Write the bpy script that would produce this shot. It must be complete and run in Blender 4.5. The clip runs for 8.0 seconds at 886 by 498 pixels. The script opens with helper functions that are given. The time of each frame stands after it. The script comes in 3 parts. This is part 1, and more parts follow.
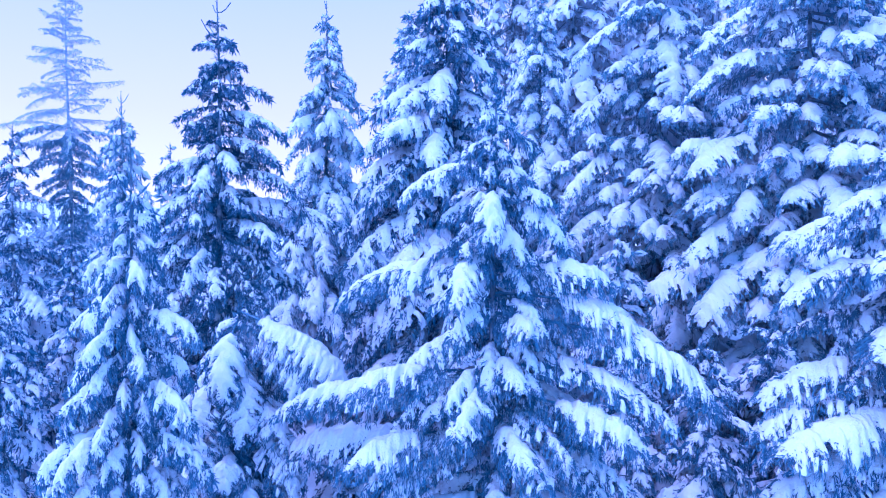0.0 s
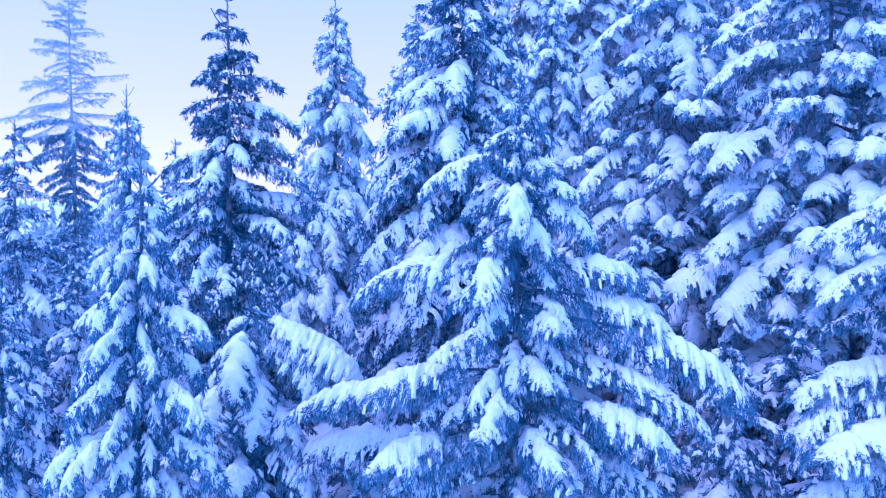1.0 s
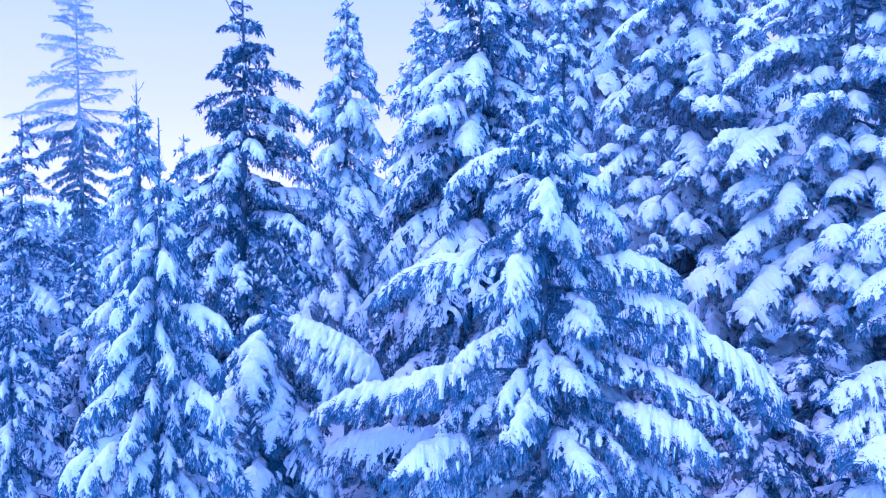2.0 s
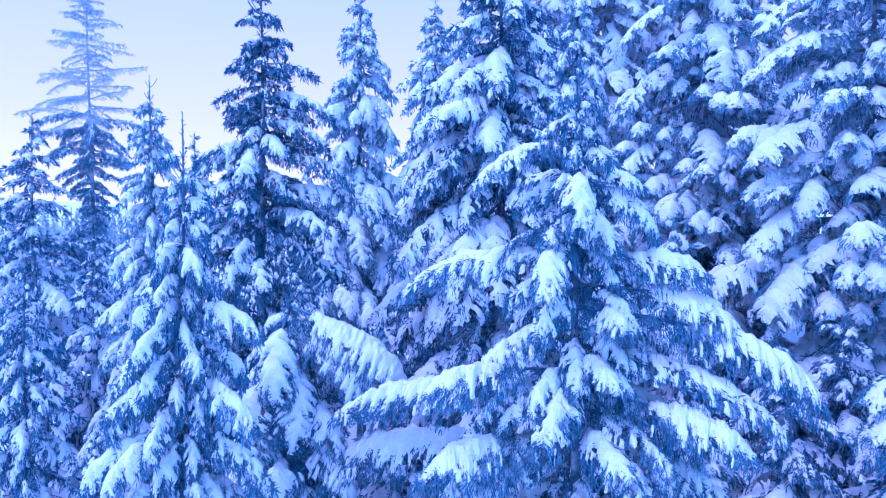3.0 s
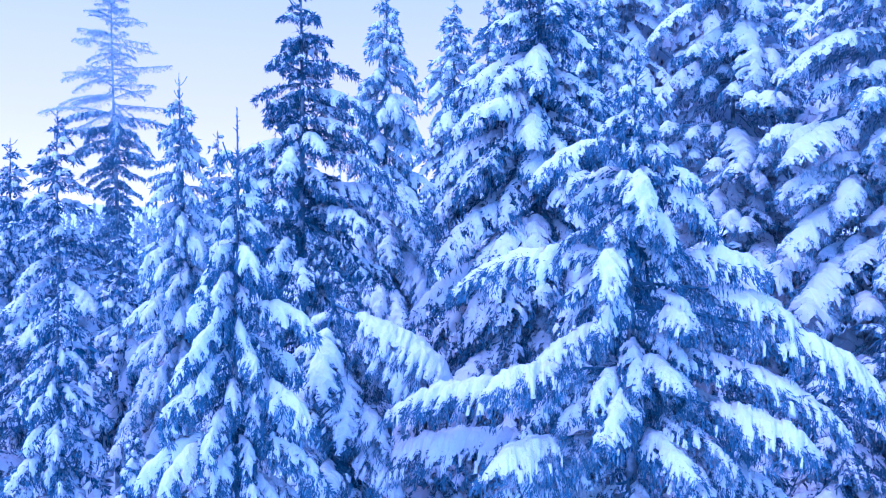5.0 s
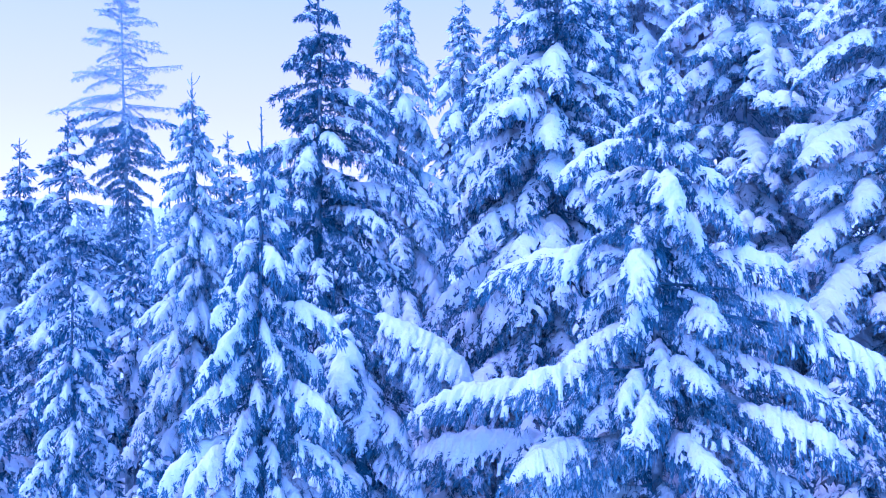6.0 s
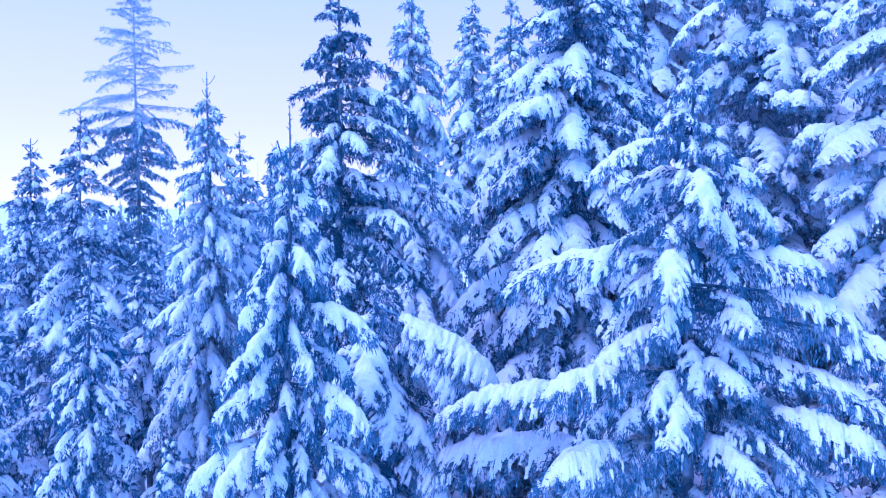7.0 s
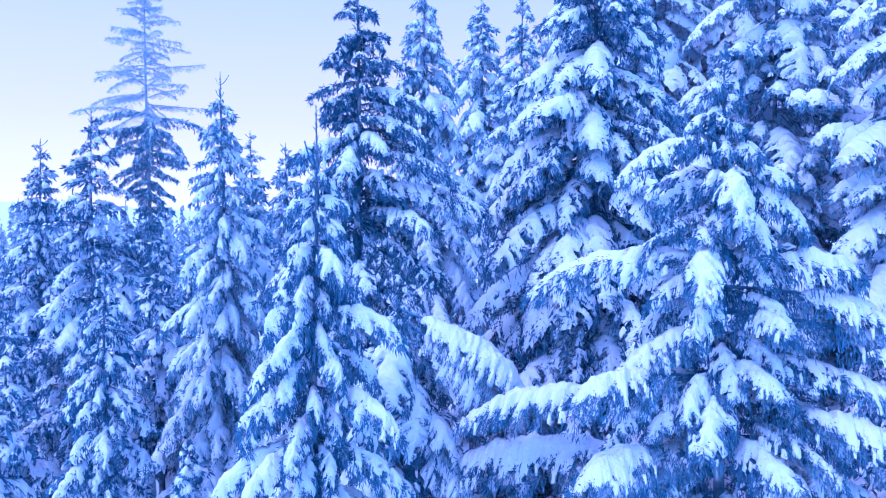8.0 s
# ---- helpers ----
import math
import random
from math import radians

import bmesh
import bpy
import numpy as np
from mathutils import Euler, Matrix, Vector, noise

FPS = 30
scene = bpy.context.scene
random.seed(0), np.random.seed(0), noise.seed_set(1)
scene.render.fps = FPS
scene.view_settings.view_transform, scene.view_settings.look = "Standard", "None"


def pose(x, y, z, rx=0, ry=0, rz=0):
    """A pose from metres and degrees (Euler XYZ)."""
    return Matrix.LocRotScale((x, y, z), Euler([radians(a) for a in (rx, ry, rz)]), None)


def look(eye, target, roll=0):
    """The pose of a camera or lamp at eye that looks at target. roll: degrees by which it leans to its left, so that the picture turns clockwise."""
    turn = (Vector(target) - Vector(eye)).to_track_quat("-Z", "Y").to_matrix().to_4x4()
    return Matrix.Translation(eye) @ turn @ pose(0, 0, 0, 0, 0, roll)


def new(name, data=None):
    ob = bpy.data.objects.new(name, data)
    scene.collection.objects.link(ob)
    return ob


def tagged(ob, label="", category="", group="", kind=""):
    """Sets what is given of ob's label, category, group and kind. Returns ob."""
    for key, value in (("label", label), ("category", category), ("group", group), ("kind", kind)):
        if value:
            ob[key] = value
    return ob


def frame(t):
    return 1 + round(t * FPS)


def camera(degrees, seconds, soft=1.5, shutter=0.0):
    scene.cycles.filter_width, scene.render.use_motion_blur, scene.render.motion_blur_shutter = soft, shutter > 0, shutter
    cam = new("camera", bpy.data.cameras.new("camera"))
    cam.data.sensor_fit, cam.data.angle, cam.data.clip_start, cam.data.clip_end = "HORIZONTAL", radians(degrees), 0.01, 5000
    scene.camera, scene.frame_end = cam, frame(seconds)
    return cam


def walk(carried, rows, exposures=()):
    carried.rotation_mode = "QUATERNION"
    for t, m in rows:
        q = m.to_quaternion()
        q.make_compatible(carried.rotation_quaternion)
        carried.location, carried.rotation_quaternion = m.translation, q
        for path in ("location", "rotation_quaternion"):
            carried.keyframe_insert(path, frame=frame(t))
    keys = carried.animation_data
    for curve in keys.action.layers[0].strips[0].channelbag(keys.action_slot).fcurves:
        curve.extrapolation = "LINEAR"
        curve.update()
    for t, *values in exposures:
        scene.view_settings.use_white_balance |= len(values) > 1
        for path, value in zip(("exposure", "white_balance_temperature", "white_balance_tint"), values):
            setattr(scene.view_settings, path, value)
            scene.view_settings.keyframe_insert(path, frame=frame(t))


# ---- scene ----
cam = camera(62.1, 8.0, soft=1.1)
METRES, EYE, TILT, LEAN, TURN = 3.6, 6.5, -2.2, 0.0, 0.0
ROWS = [
    (0.0, 0.0, 0.0, 0.0, 0.0, 0.0, -0.0),
    (0.5, -0.0459, 0.0709, -0.0111, -0.0, -0.03, -0.0),
    (1.0, -0.0947, 0.1273, -0.0199, -0.0, -0.06, -0.02),
    (1.5, -0.1486, 0.1759, -0.0273, -0.01, -0.08, -0.04),
    (3.0, -0.3201, 0.2794, -0.0468, 0.04, -0.09, -0.05),
    (3.5, -0.378, 0.3006, -0.0532, 0.07, -0.09, -0.06),
    (4.0, -0.4397, 0.3114, -0.0559, 0.07, -0.05, -0.06),
    (4.5, -0.4937, 0.3148, -0.0594, 0.07, -0.01, -0.06),
    (6.0, -0.6429, 0.3426, -0.0614, 0.05, 0.05, -0.07),
    (6.5, -0.6977, 0.359, -0.0599, 0.06, 0.07, -0.06),
    (7.0, -0.7575, 0.3761, -0.0613, 0.07, 0.09, -0.06),
    (7.5, -0.8187, 0.3995, -0.0602, 0.08, 0.09, -0.05),
    (8.0, -0.8642, 0.4179, -0.055, 0.09, 0.09, 0.01),
]
WB = (3730, 13.3)
walk(cam, [(t, pose(0, 0, EYE, TILT, LEAN, TURN) @ pose(METRES * x, METRES * y, METRES * z, 90 + pitch, roll, yaw)) for t, x, y, z, yaw, pitch, roll in ROWS],
     exposures=[(0.0, 1.66, *WB), (8.0, 1.66, *WB)])

# ---- world and sun: soft winter daylight, low glow ahead on the far side of the wood ----
SUN_UP, SUN_ROUND = 66.0, -110.0
world = bpy.data.worlds.new("winter_sky")
scene.world = world
world.use_nodes = True
wn = world.node_tree
sky = wn.nodes.new("ShaderNodeTexSky")
sky.sky_type = "NISHITA"
sky.sun_disc = False
sky.sun_elevation, sky.sun_rotation = radians(SUN_UP), radians(SUN_ROUND)
sky.altitude, sky.air_density, sky.dust_density, sky.ozone_density = 900, 2.0, 2.0, 3.0
wn.nodes["Background"].inputs["Strength"].default_value = 0.15
veil = wn.nodes.new("ShaderNodeMixRGB")
veil.blend_type = "MULTIPLY"
veil.inputs[0].default_value, veil.inputs[2].default_value = 1.0, (0.555, 0.505, 0.47, 1)
wn.links.new(sky.outputs[0], veil.inputs[1])
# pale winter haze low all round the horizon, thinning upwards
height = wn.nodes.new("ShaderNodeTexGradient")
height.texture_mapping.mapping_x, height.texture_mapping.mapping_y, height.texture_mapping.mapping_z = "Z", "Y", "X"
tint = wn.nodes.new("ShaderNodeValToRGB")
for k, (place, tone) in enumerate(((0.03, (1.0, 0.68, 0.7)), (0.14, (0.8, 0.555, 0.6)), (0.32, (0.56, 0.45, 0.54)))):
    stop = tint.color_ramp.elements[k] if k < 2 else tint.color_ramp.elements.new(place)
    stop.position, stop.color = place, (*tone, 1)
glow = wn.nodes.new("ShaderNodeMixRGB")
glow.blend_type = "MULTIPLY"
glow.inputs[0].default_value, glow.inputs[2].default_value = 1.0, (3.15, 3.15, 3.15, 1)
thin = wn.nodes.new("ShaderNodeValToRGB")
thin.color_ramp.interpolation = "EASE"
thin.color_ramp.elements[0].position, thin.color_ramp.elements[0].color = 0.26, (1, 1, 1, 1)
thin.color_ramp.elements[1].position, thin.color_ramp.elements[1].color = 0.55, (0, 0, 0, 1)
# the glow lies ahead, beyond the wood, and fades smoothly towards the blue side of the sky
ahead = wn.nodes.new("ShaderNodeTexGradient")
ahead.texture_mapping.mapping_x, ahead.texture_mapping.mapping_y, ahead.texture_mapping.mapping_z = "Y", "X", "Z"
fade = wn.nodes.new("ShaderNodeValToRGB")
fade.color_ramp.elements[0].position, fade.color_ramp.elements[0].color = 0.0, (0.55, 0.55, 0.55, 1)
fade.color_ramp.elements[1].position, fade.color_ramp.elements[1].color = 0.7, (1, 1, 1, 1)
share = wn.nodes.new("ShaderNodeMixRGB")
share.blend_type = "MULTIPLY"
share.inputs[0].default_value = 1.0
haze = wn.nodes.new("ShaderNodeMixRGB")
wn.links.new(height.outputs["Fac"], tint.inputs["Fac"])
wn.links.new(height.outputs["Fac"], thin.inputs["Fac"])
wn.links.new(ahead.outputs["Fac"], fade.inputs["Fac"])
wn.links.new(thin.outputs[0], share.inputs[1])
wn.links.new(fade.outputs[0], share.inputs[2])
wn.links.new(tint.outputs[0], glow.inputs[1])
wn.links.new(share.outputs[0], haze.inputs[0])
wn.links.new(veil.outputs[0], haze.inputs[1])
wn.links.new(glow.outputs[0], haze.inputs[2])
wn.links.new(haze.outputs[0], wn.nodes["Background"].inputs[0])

sun = new("sun", bpy.data.lights.new("sun", "SUN"))
sun.data.energy, sun.data.angle, sun.data.color = 1.05, radians(75), (1.0, 0.47, 0.52)
az, el = radians(SUN_ROUND), radians(SUN_UP)
to_sun = Vector((math.sin(az) * math.cos(el), math.cos(az) * math.cos(el), math.sin(el)))
sun.matrix_world = look(to_sun * 60, (0, 0, 0))


# ---- materials ----
def material(name, rough):
    m = bpy.data.materials.new(name)
    m.use_nodes = True
    b = m.node_tree.nodes["Principled BSDF"]
    b.inputs["Roughness"].default_value = rough
    return m, m.node_tree, b


def noise_node(nt, scale, detail=4.0, coords=None):
    n = nt.nodes.new("ShaderNodeTexNoise")
    n.inputs["Scale"].default_value, n.inputs["Detail"].default_value = scale, detail
    nt.links.new((coords or nt.nodes.new("ShaderNodeTexCoord")).outputs["Object"], n.inputs["Vector"])
    return n


def ramp(nt, source, stops):
    r = nt.nodes.new("ShaderNodeValToRGB")
    el = r.color_ramp.elements
    while len(el) < len(stops):
        el.new(0.5)
    for e, (p, c) in zip(el, stops):
        e.position, e.color = p, (*c, 1)
    nt.links.new(source, r.inputs["Fac"])
    return r


def bump(nt, b, layers):
    last = None
    for source, strength, distance in layers:
        k = nt.nodes.new("ShaderNodeBump")
        k.inputs["Strength"].default_value, k.inputs["Distance"].default_value = strength, distance
        nt.links.new(source, k.inputs["Height"])
        if last:
            nt.links.new(last.outputs[0], k.inputs["Normal"])
        last = k
    nt.links.new(last.outputs[0], b.inputs["Normal"])


def snow_material():
    m, nt, b = material("snow", 0.62)
    tc = nt.nodes.new("ShaderNodeTexCoord")
    big, fine = noise_node(nt, 3.5, 3, tc), noise_node(nt, 26, 5, tc)
    col = ramp(nt, big.outputs["Fac"], [(0.3, (0.66, 0.76, 0.88)), (0.7, (0.72, 0.82, 0.92))])
    nt.links.new(col.outputs[0], b.inputs["Base Color"])
    b.inputs["Specular IOR Level"].default_value = 0.25
    bump(nt, b, [(big.outputs["Fac"], 0.7, 0.09), (fine.outputs["Fac"], 0.7, 0.025)])
    return m


def needle_material(name, dark, mid, frost, amount):
    """Needles: each twig its own tone, some rimed with frost."""
    m, nt, b = material(name, 0.6)
    geo = nt.nodes.new("ShaderNodeNewGeometry")
    tone = ramp(nt, geo.outputs["Random Per Island"], [(0.0, dark), (1 - 0.35 * amount, mid), (1.0, [0.5 * (a + b) for a, b in zip(mid, frost)])])
    rime = noise_node(nt, 5.0, 4)
    mix = nt.nodes.new("ShaderNodeMixRGB")
    fac = ramp(nt, rime.outputs["Fac"], [(0.5, (0, 0, 0)), (0.72, (amount, amount, amount))])
    nt.links.new(fac.outputs[0], mix.inputs[0])
    nt.links.new(tone.outputs[0], mix.inputs[1])
    mix.inputs[2].default_value = (*frost, 1)
    nt.links.new(mix.outputs[0], b.inputs["Base Color"])
    b.inputs["Specular IOR Level"].default_value = 0.2
    return m


def bark_material(name, stops):
    m, nt, b = material(name, 0.9)
    tc = nt.nodes.new("ShaderNodeTexCoord")
    n1, n2 = noise_node(nt, 4, 4, tc), noise_node(nt, 30, 5, tc)
    col = ramp(nt, n1.outputs["Fac"], stops)
    nt.links.new(col.outputs[0], b.inputs["Base Color"])
    bump(nt, b, [(n2.outputs["Fac"], 0.8, 0.02)])
    return m


SNOW = snow_material()
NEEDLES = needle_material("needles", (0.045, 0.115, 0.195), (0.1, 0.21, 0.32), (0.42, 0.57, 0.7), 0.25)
# frost plus the paleness of distance haze, mixed into the needle colour
FROSTED_HAZE = needle_material("frosted_haze_needles", (0.12, 0.2, 0.28), (0.35, 0.44, 0.54), (0.78, 0.8, 0.84), 0.6)
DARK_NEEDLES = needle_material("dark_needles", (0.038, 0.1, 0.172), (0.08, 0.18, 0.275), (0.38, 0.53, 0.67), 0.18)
# milder step: some rime, and aerial haze put into the base tones
RIMED_HAZE = needle_material("rimed_haze_needles", (0.09, 0.2, 0.3), (0.19, 0.34, 0.46), (0.58, 0.68, 0.78), 0.36)
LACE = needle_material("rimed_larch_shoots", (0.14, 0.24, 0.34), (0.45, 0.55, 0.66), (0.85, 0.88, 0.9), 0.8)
BARK = bark_material("bark", [(0.3, (0.06, 0.1, 0.14)), (0.5, (0.13, 0.19, 0.25)), (0.68, (0.5, 0.58, 0.66))])
RIMED_BARK = bark_material("rimed_bark", [(0.3, (0.2, 0.28, 0.36)), (0.5, (0.4, 0.5, 0.58)), (0.68, (0.65, 0.72, 0.78))])


# ---- mesh building ----
class Soup:
    """Vertices and faces gathered from many small pieces."""

    def __init__(self):
        self.v, self.f, self.n = [], [], 0

    def add(self, verts, faces):
        self.v.append(verts)
        self.f.append(faces + self.n)
        self.n += len(verts)

    def tube(self, path, wide, high, sides):
        """A tube round a path, elliptical, with its ends drawn to a point."""
        k = len(path)
        t = np.gradient(path, axis=0)
        t /= np.linalg.norm(t, axis=1, keepdims=True) + 1e-9
        ref = np.where(np.abs(t[:, 2:3]) > 0.94, np.array([[0.0, 1.0, 0.0]]), np.array([[0.0, 0.0, 1.0]]))
        s = np.cross(t, ref)
        s /= np.linalg.norm(s, axis=1, keepdims=True) + 1e-9
        u = np.cross(s, t)
        a = np.arange(sides) / sides * 2 * np.pi
        ring = path[:, None] + s[:, None] * (np.cos(a)[None, :, None] * wide[:, None, None]) + u[:, None] * (np.sin(a)[None, :, None] * high[:, None, None])
        v = ring.reshape(-1, 3)
        i = np.arange(k - 1)[:, None] * sides
        j = np.arange(sides)[None, :]
        j2 = (j + 1) % sides
        q = np.stack([i + j, i + j2, i + sides + j2, i + sides + j], -1).reshape(-1, 4)
        self.add(v, q)

    def spikes(self, at, way, length, width, rng):
        """Slender three-sided spikes."""
        n = len(at)
        way = way / (np.linalg.norm(way, axis=1, keepdims=True) + 1e-9)
        s = np.cross(way, rng.normal(size=(n, 3)))
        s /= np.linalg.norm(s, axis=1, keepdims=True) + 1e-9
        u = np.cross(s, way)
        v = np.empty((n, 4, 3))
        for k in range(3):
            a = k * 2 * math.pi / 3
            v[:, k] = at + (s * math.cos(a) + u * math.sin(a)) * width[:, None] + way * (0.15 * length[:, None])
        v[:, 3] = at + way * length[:, None]
        f = np.array([[0, 1, 3, 3], [1, 2, 3, 3], [2, 0, 3, 3]])[None] + np.arange(n)[:, None, None] * 4
        self.add(v.reshape(-1, 3), f.reshape(-1, 4))

    def sprays(self, at, way, length, width, rng):
        """Hanging sprays of needles: slender leaf-shaped blades, folded a little along the middle."""
        n = len(at)
        way = way / (np.linalg.norm(way, axis=1, keepdims=True) + 1e-9)
        s = np.cross(way, rng.normal(size=(n, 3)))
        s /= np.linalg.norm(s, axis=1, keepdims=True) + 1e-9
        u = np.cross(s, way) * width[:, None] * 0.4
        mid = at + way * (length * rng.uniform(0.35, 0.6, n))[:, None] - u
        v = np.stack([at, mid + s * width[:, None], at + way * length[:, None], mid - s * width[:, None]], 1)
        self.add(v.reshape(-1, 3), np.arange(4 * n).reshape(-1, 4))

    def sheet(self, grid, sunk):
        """A sheet over a grid of points; where all four corners are sunk it is open."""
        k, n = grid.shape[:2]
        i, j = np.meshgrid(np.arange(k - 1), np.arange(n - 1), indexing="ij")
        keep = ~(sunk[:-1, :-1] & sunk[1:, :-1] & sunk[:-1, 1:] & sunk[1:, 1:])
        i, j = i[keep], j[keep]
        a = i * n + j
        self.add(grid.reshape(-1, 3), np.stack([a, a + n, a + n + 1, a + 1], -1))

    def place(self, other, m):
        """Adds a copy of another soup at the pose m."""
        if other.n:
            a = np.array(m)
            self.add(np.concatenate(other.v) @ a[:3, :3].T + a[:3, 3], np.concatenate(other.f))

    def mesh(self, name, mat, smooth=True):
        me = bpy.data.meshes.new(name)
        if self.n:
            v, f = np.concatenate(self.v), np.concatenate(self.f)
            faces = [(a, b, c) if c == d else (a, b, c, d) for a, b, c, d in f.tolist()]
            me.from_pydata(v.tolist(), [], faces)
            me.polygons.foreach_set("use_smooth", [smooth] * len(me.polygons))
        me.materials.append(mat)
        return me


# step between side twigs, step between hanging sprays, their length and half width, mesh of the snow along and across, width of a tongue of snow
DETAIL = {
    "near": (0.13, 0.0088, 0.085, 0.0095, 0.04, 9),
    "mid": (0.17, 0.023, 0.12, 0.0168, 0.07, 6),
    "far": (0.32, 0.062, 0.2, 0.034, 0.15, 3),
}
# snow on a bough: how far it reaches from the ridge, tongues on the side twigs from and to, share of bare twigs, thickness, lumps on the sprays, sprays, sag of the tip
LOADS = {
    "heavy": (0.25, 0.20, 1.08, 0.18, 0.13, 0.9, 1.0, (0.30, 0.50)),
    "shelf": (0.36, 0.10, 0.88, 0.22, 0.16, 0.8, 1.0, (0.16, 0.28)),
    "laden": (0.18, 0.20, 1.02, 0.2, 0.095, 1.1, 1.0, (0.26, 0.46)),
    "dusted": (0.09, 0.12, 0.95, 0.32, 0.065, 1.2, 1.1, (0.24, 0.44)),
    "light": (-0.10, 0.00, 0.60, 0.75, 0.05, 0.7, 1.1, (0.18, 0.38)),
    "bank": (0.62, 0.45, 0.95, 0.05, 0.15, 0.8, 1.0, (0.16, 0.28)),
    "rime": (-1.0, 0.0, 0.0, 1.0, 0.0, 0.0, 0.7, (0.0, 0.3)),
}


def wave(rng, x, period):
    """Smooth random values between -1 and 1 along x."""
    knots = rng.uniform(-1, 1, int(np.max(x) / period) + 4)
    p = np.clip(x / period, 0, None)
    i, f = p.astype(int), p % 1.0
    f = f * f * (3 - 2 * f)
    return knots[i] * (1 - f) + knots[i + 1] * f


def lumps(rng, x, y, size):
    """Smooth random relief of about that size, between -1 and 1."""
    total = np.zeros_like(x)
    for k in range(5):
        a, w = rng.uniform(0, 6.283), 6.283 / (size * rng.uniform(0.7, 1.6))
        total += np.sin(x * math.cos(a) * w + y * math.sin(a) * w + rng.uniform(0, 6.283))
    return total / 3.2


def bough_pieces(length, detail, load, seed):
    """One drooping bough along +x: woody axis, side twigs with hanging sprays of needles, and the snow that lies on it."""
    rng = np.random.default_rng(seed)
    step, hang, hlen, hwid, gap, across = DETAIL[detail]
    crest, short, long, bare, thick, spots, dense, sags = LOADS[load]
    rime = load == "rime"
    green, white = Soup(), Soup()
    sag, sway = rng.uniform(*sags), rng.uniform(-0.15, 0.15)
    flat = {"rime": 0.45, "light": 0.62, "dusted": 0.85}.get(load, 1.0)

    def axis(u):
        return np.stack([u * length * (1 - 0.08 * u * u), sway * length * u * u, -sag * length * np.abs(u) ** (3.4 if load in ("shelf", "bank") else 2.4) + 0.12 * length * u], -1)

    spread = 0.26 if load in ("shelf", "bank") else 0.21

    def half(u):
        return np.clip(0.08 + spread * length * (1 - np.clip(u, 0, 0.99) ** 3) ** 0.6 * np.minimum(1, u * 1.8 + 0.25), 0, 2.6 * spread)

    def surf(u, s):
        """The arched surface of the side twigs: s runs from the axis (0) to the hanging edge (1)."""
        p, w, k = axis(u), half(u), np.abs(s)
        out = w * np.sin(np.minimum(1.4 * k * flat, 1.57)) * (0.9 if not rime else 1.5)
        p[..., 0] += (0.5 - 0.2 * u) * out
        p[..., 1] += np.sign(s) * out
        p[..., 2] -= flat * (0.56 * w + 0.04) * (1.25 - 1.25 * np.cos(np.minimum(1.4 * k, 1.7)))
        return p

    u = np.linspace(0, 1, 9)
    wood = 0.006 + 0.007 * length * (1 - u)
    green.tube(axis(u), wood, wood, 4)
    # side twigs, by turns on either side
    stride = step * (0.7 + 0.22 * length)
    tu = np.arange(0.08 * length, length * 0.985, stride * 0.5)
    tu = np.clip((tu + rng.uniform(-0.45, 0.45, len(tu)) * stride) / length, 0.03, 0.99)
    side = np.where(np.arange(len(tu)) % 2, 1.0, -1.0)
    reach = rng.uniform(0.7, 1.2, len(tu))
    if detail == "near" or rime:
        for a, b, m in zip(tu, side, reach):
            green.tube(surf(np.full(4, a), b * m * np.array([0.02, 0.35, 0.7, 1.0])), np.full(4, 0.006), np.full(4, 0.006), 3)
    count = np.maximum(3, ((half(tu) * reach + 0.1) / hang * dense).astype(int))
    uu, mm, ss = np.repeat(tu, count), np.repeat(reach, count), np.repeat(side, count)
    n = len(uu)
    uu = np.clip(uu + rng.normal(size=n) * 0.45 * stride / length, 0.02, 1.0)
    ss = ss * mm * rng.uniform(0.0, 1.0, n) ** 0.8
    at = surf(uu, ss)
    out = surf(uu, ss + 0.05 * np.sign(ss)) - at
    out /= np.linalg.norm(out, axis=1, keepdims=True) + 1e-6
    k = np.abs(ss)
    way = out * 0.6 + rng.normal(size=(n, 3)) * (0.42 if not rime else 0.5)
    way[:, 0] += 0.35
    if not rime:
        way[:, 2] -= (0.15 + 0.65 * k) * flat ** 1.5
    size = hlen * rng.uniform(0.55, 1.35, n) * (1 + 0.35 * (k > 0.8)) * (0.75 if rime else 1)
    green.sprays(at, way, size, hwid * rng.uniform(0.7, 1.3, n) * (0.55 if rime else 1), rng)
    # the tuft at the tip
    m = 12 if detail == "near" else 7
    tip = axis(np.linspace(0.88, 1.0, m))
    green.sprays(tip, np.array([[0.8, sway, -1.2 * sag]]) + rng.normal(size=(m, 3)) * 0.35, hlen * rng.uniform(0.6, 1.2, m), np.full(m, hwid * (0.5 if rime else 0.9)), rng)
    if rime:
        pick = rng.integers(0, n, int(n * 0.5))
        white.sprays(at[pick] + rng.normal(size=(len(pick), 3)) * 0.03, way[pick] + rng.normal(size=(len(pick), 3)) * 0.3, hlen * rng.uniform(0.3, 0.7, len(pick)), hwid * rng.uniform(0.4, 0.8, len(pick)), rng)
        return green, white
    # snow caught on the sprays of far boughs
    if detail == "far":
        pick = rng.integers(0, n, int(n * spots * 0.2))
        size = hlen * rng.uniform(0.7, 1.8, len(pick))
        white.sprays(at[pick], way[pick], size, size * 0.24, rng)
    # the cushion of snow: thick along the ridge, ending in tongues between which the sprays show
    rows = max(7, int(length / gap))
    us = np.linspace(rng.uniform(0.2, 0.45) if load == "shelf" else rng.uniform(0.05, 0.3), rng.uniform(0.94, 1.0), rows)
    vs = np.linspace(-1.1, 1.1, 2 * across + 1)
    us2, vs2 = np.meshgrid(us, vs, indexing="ij")
    grid = surf(us2, vs2)
    along = us * length
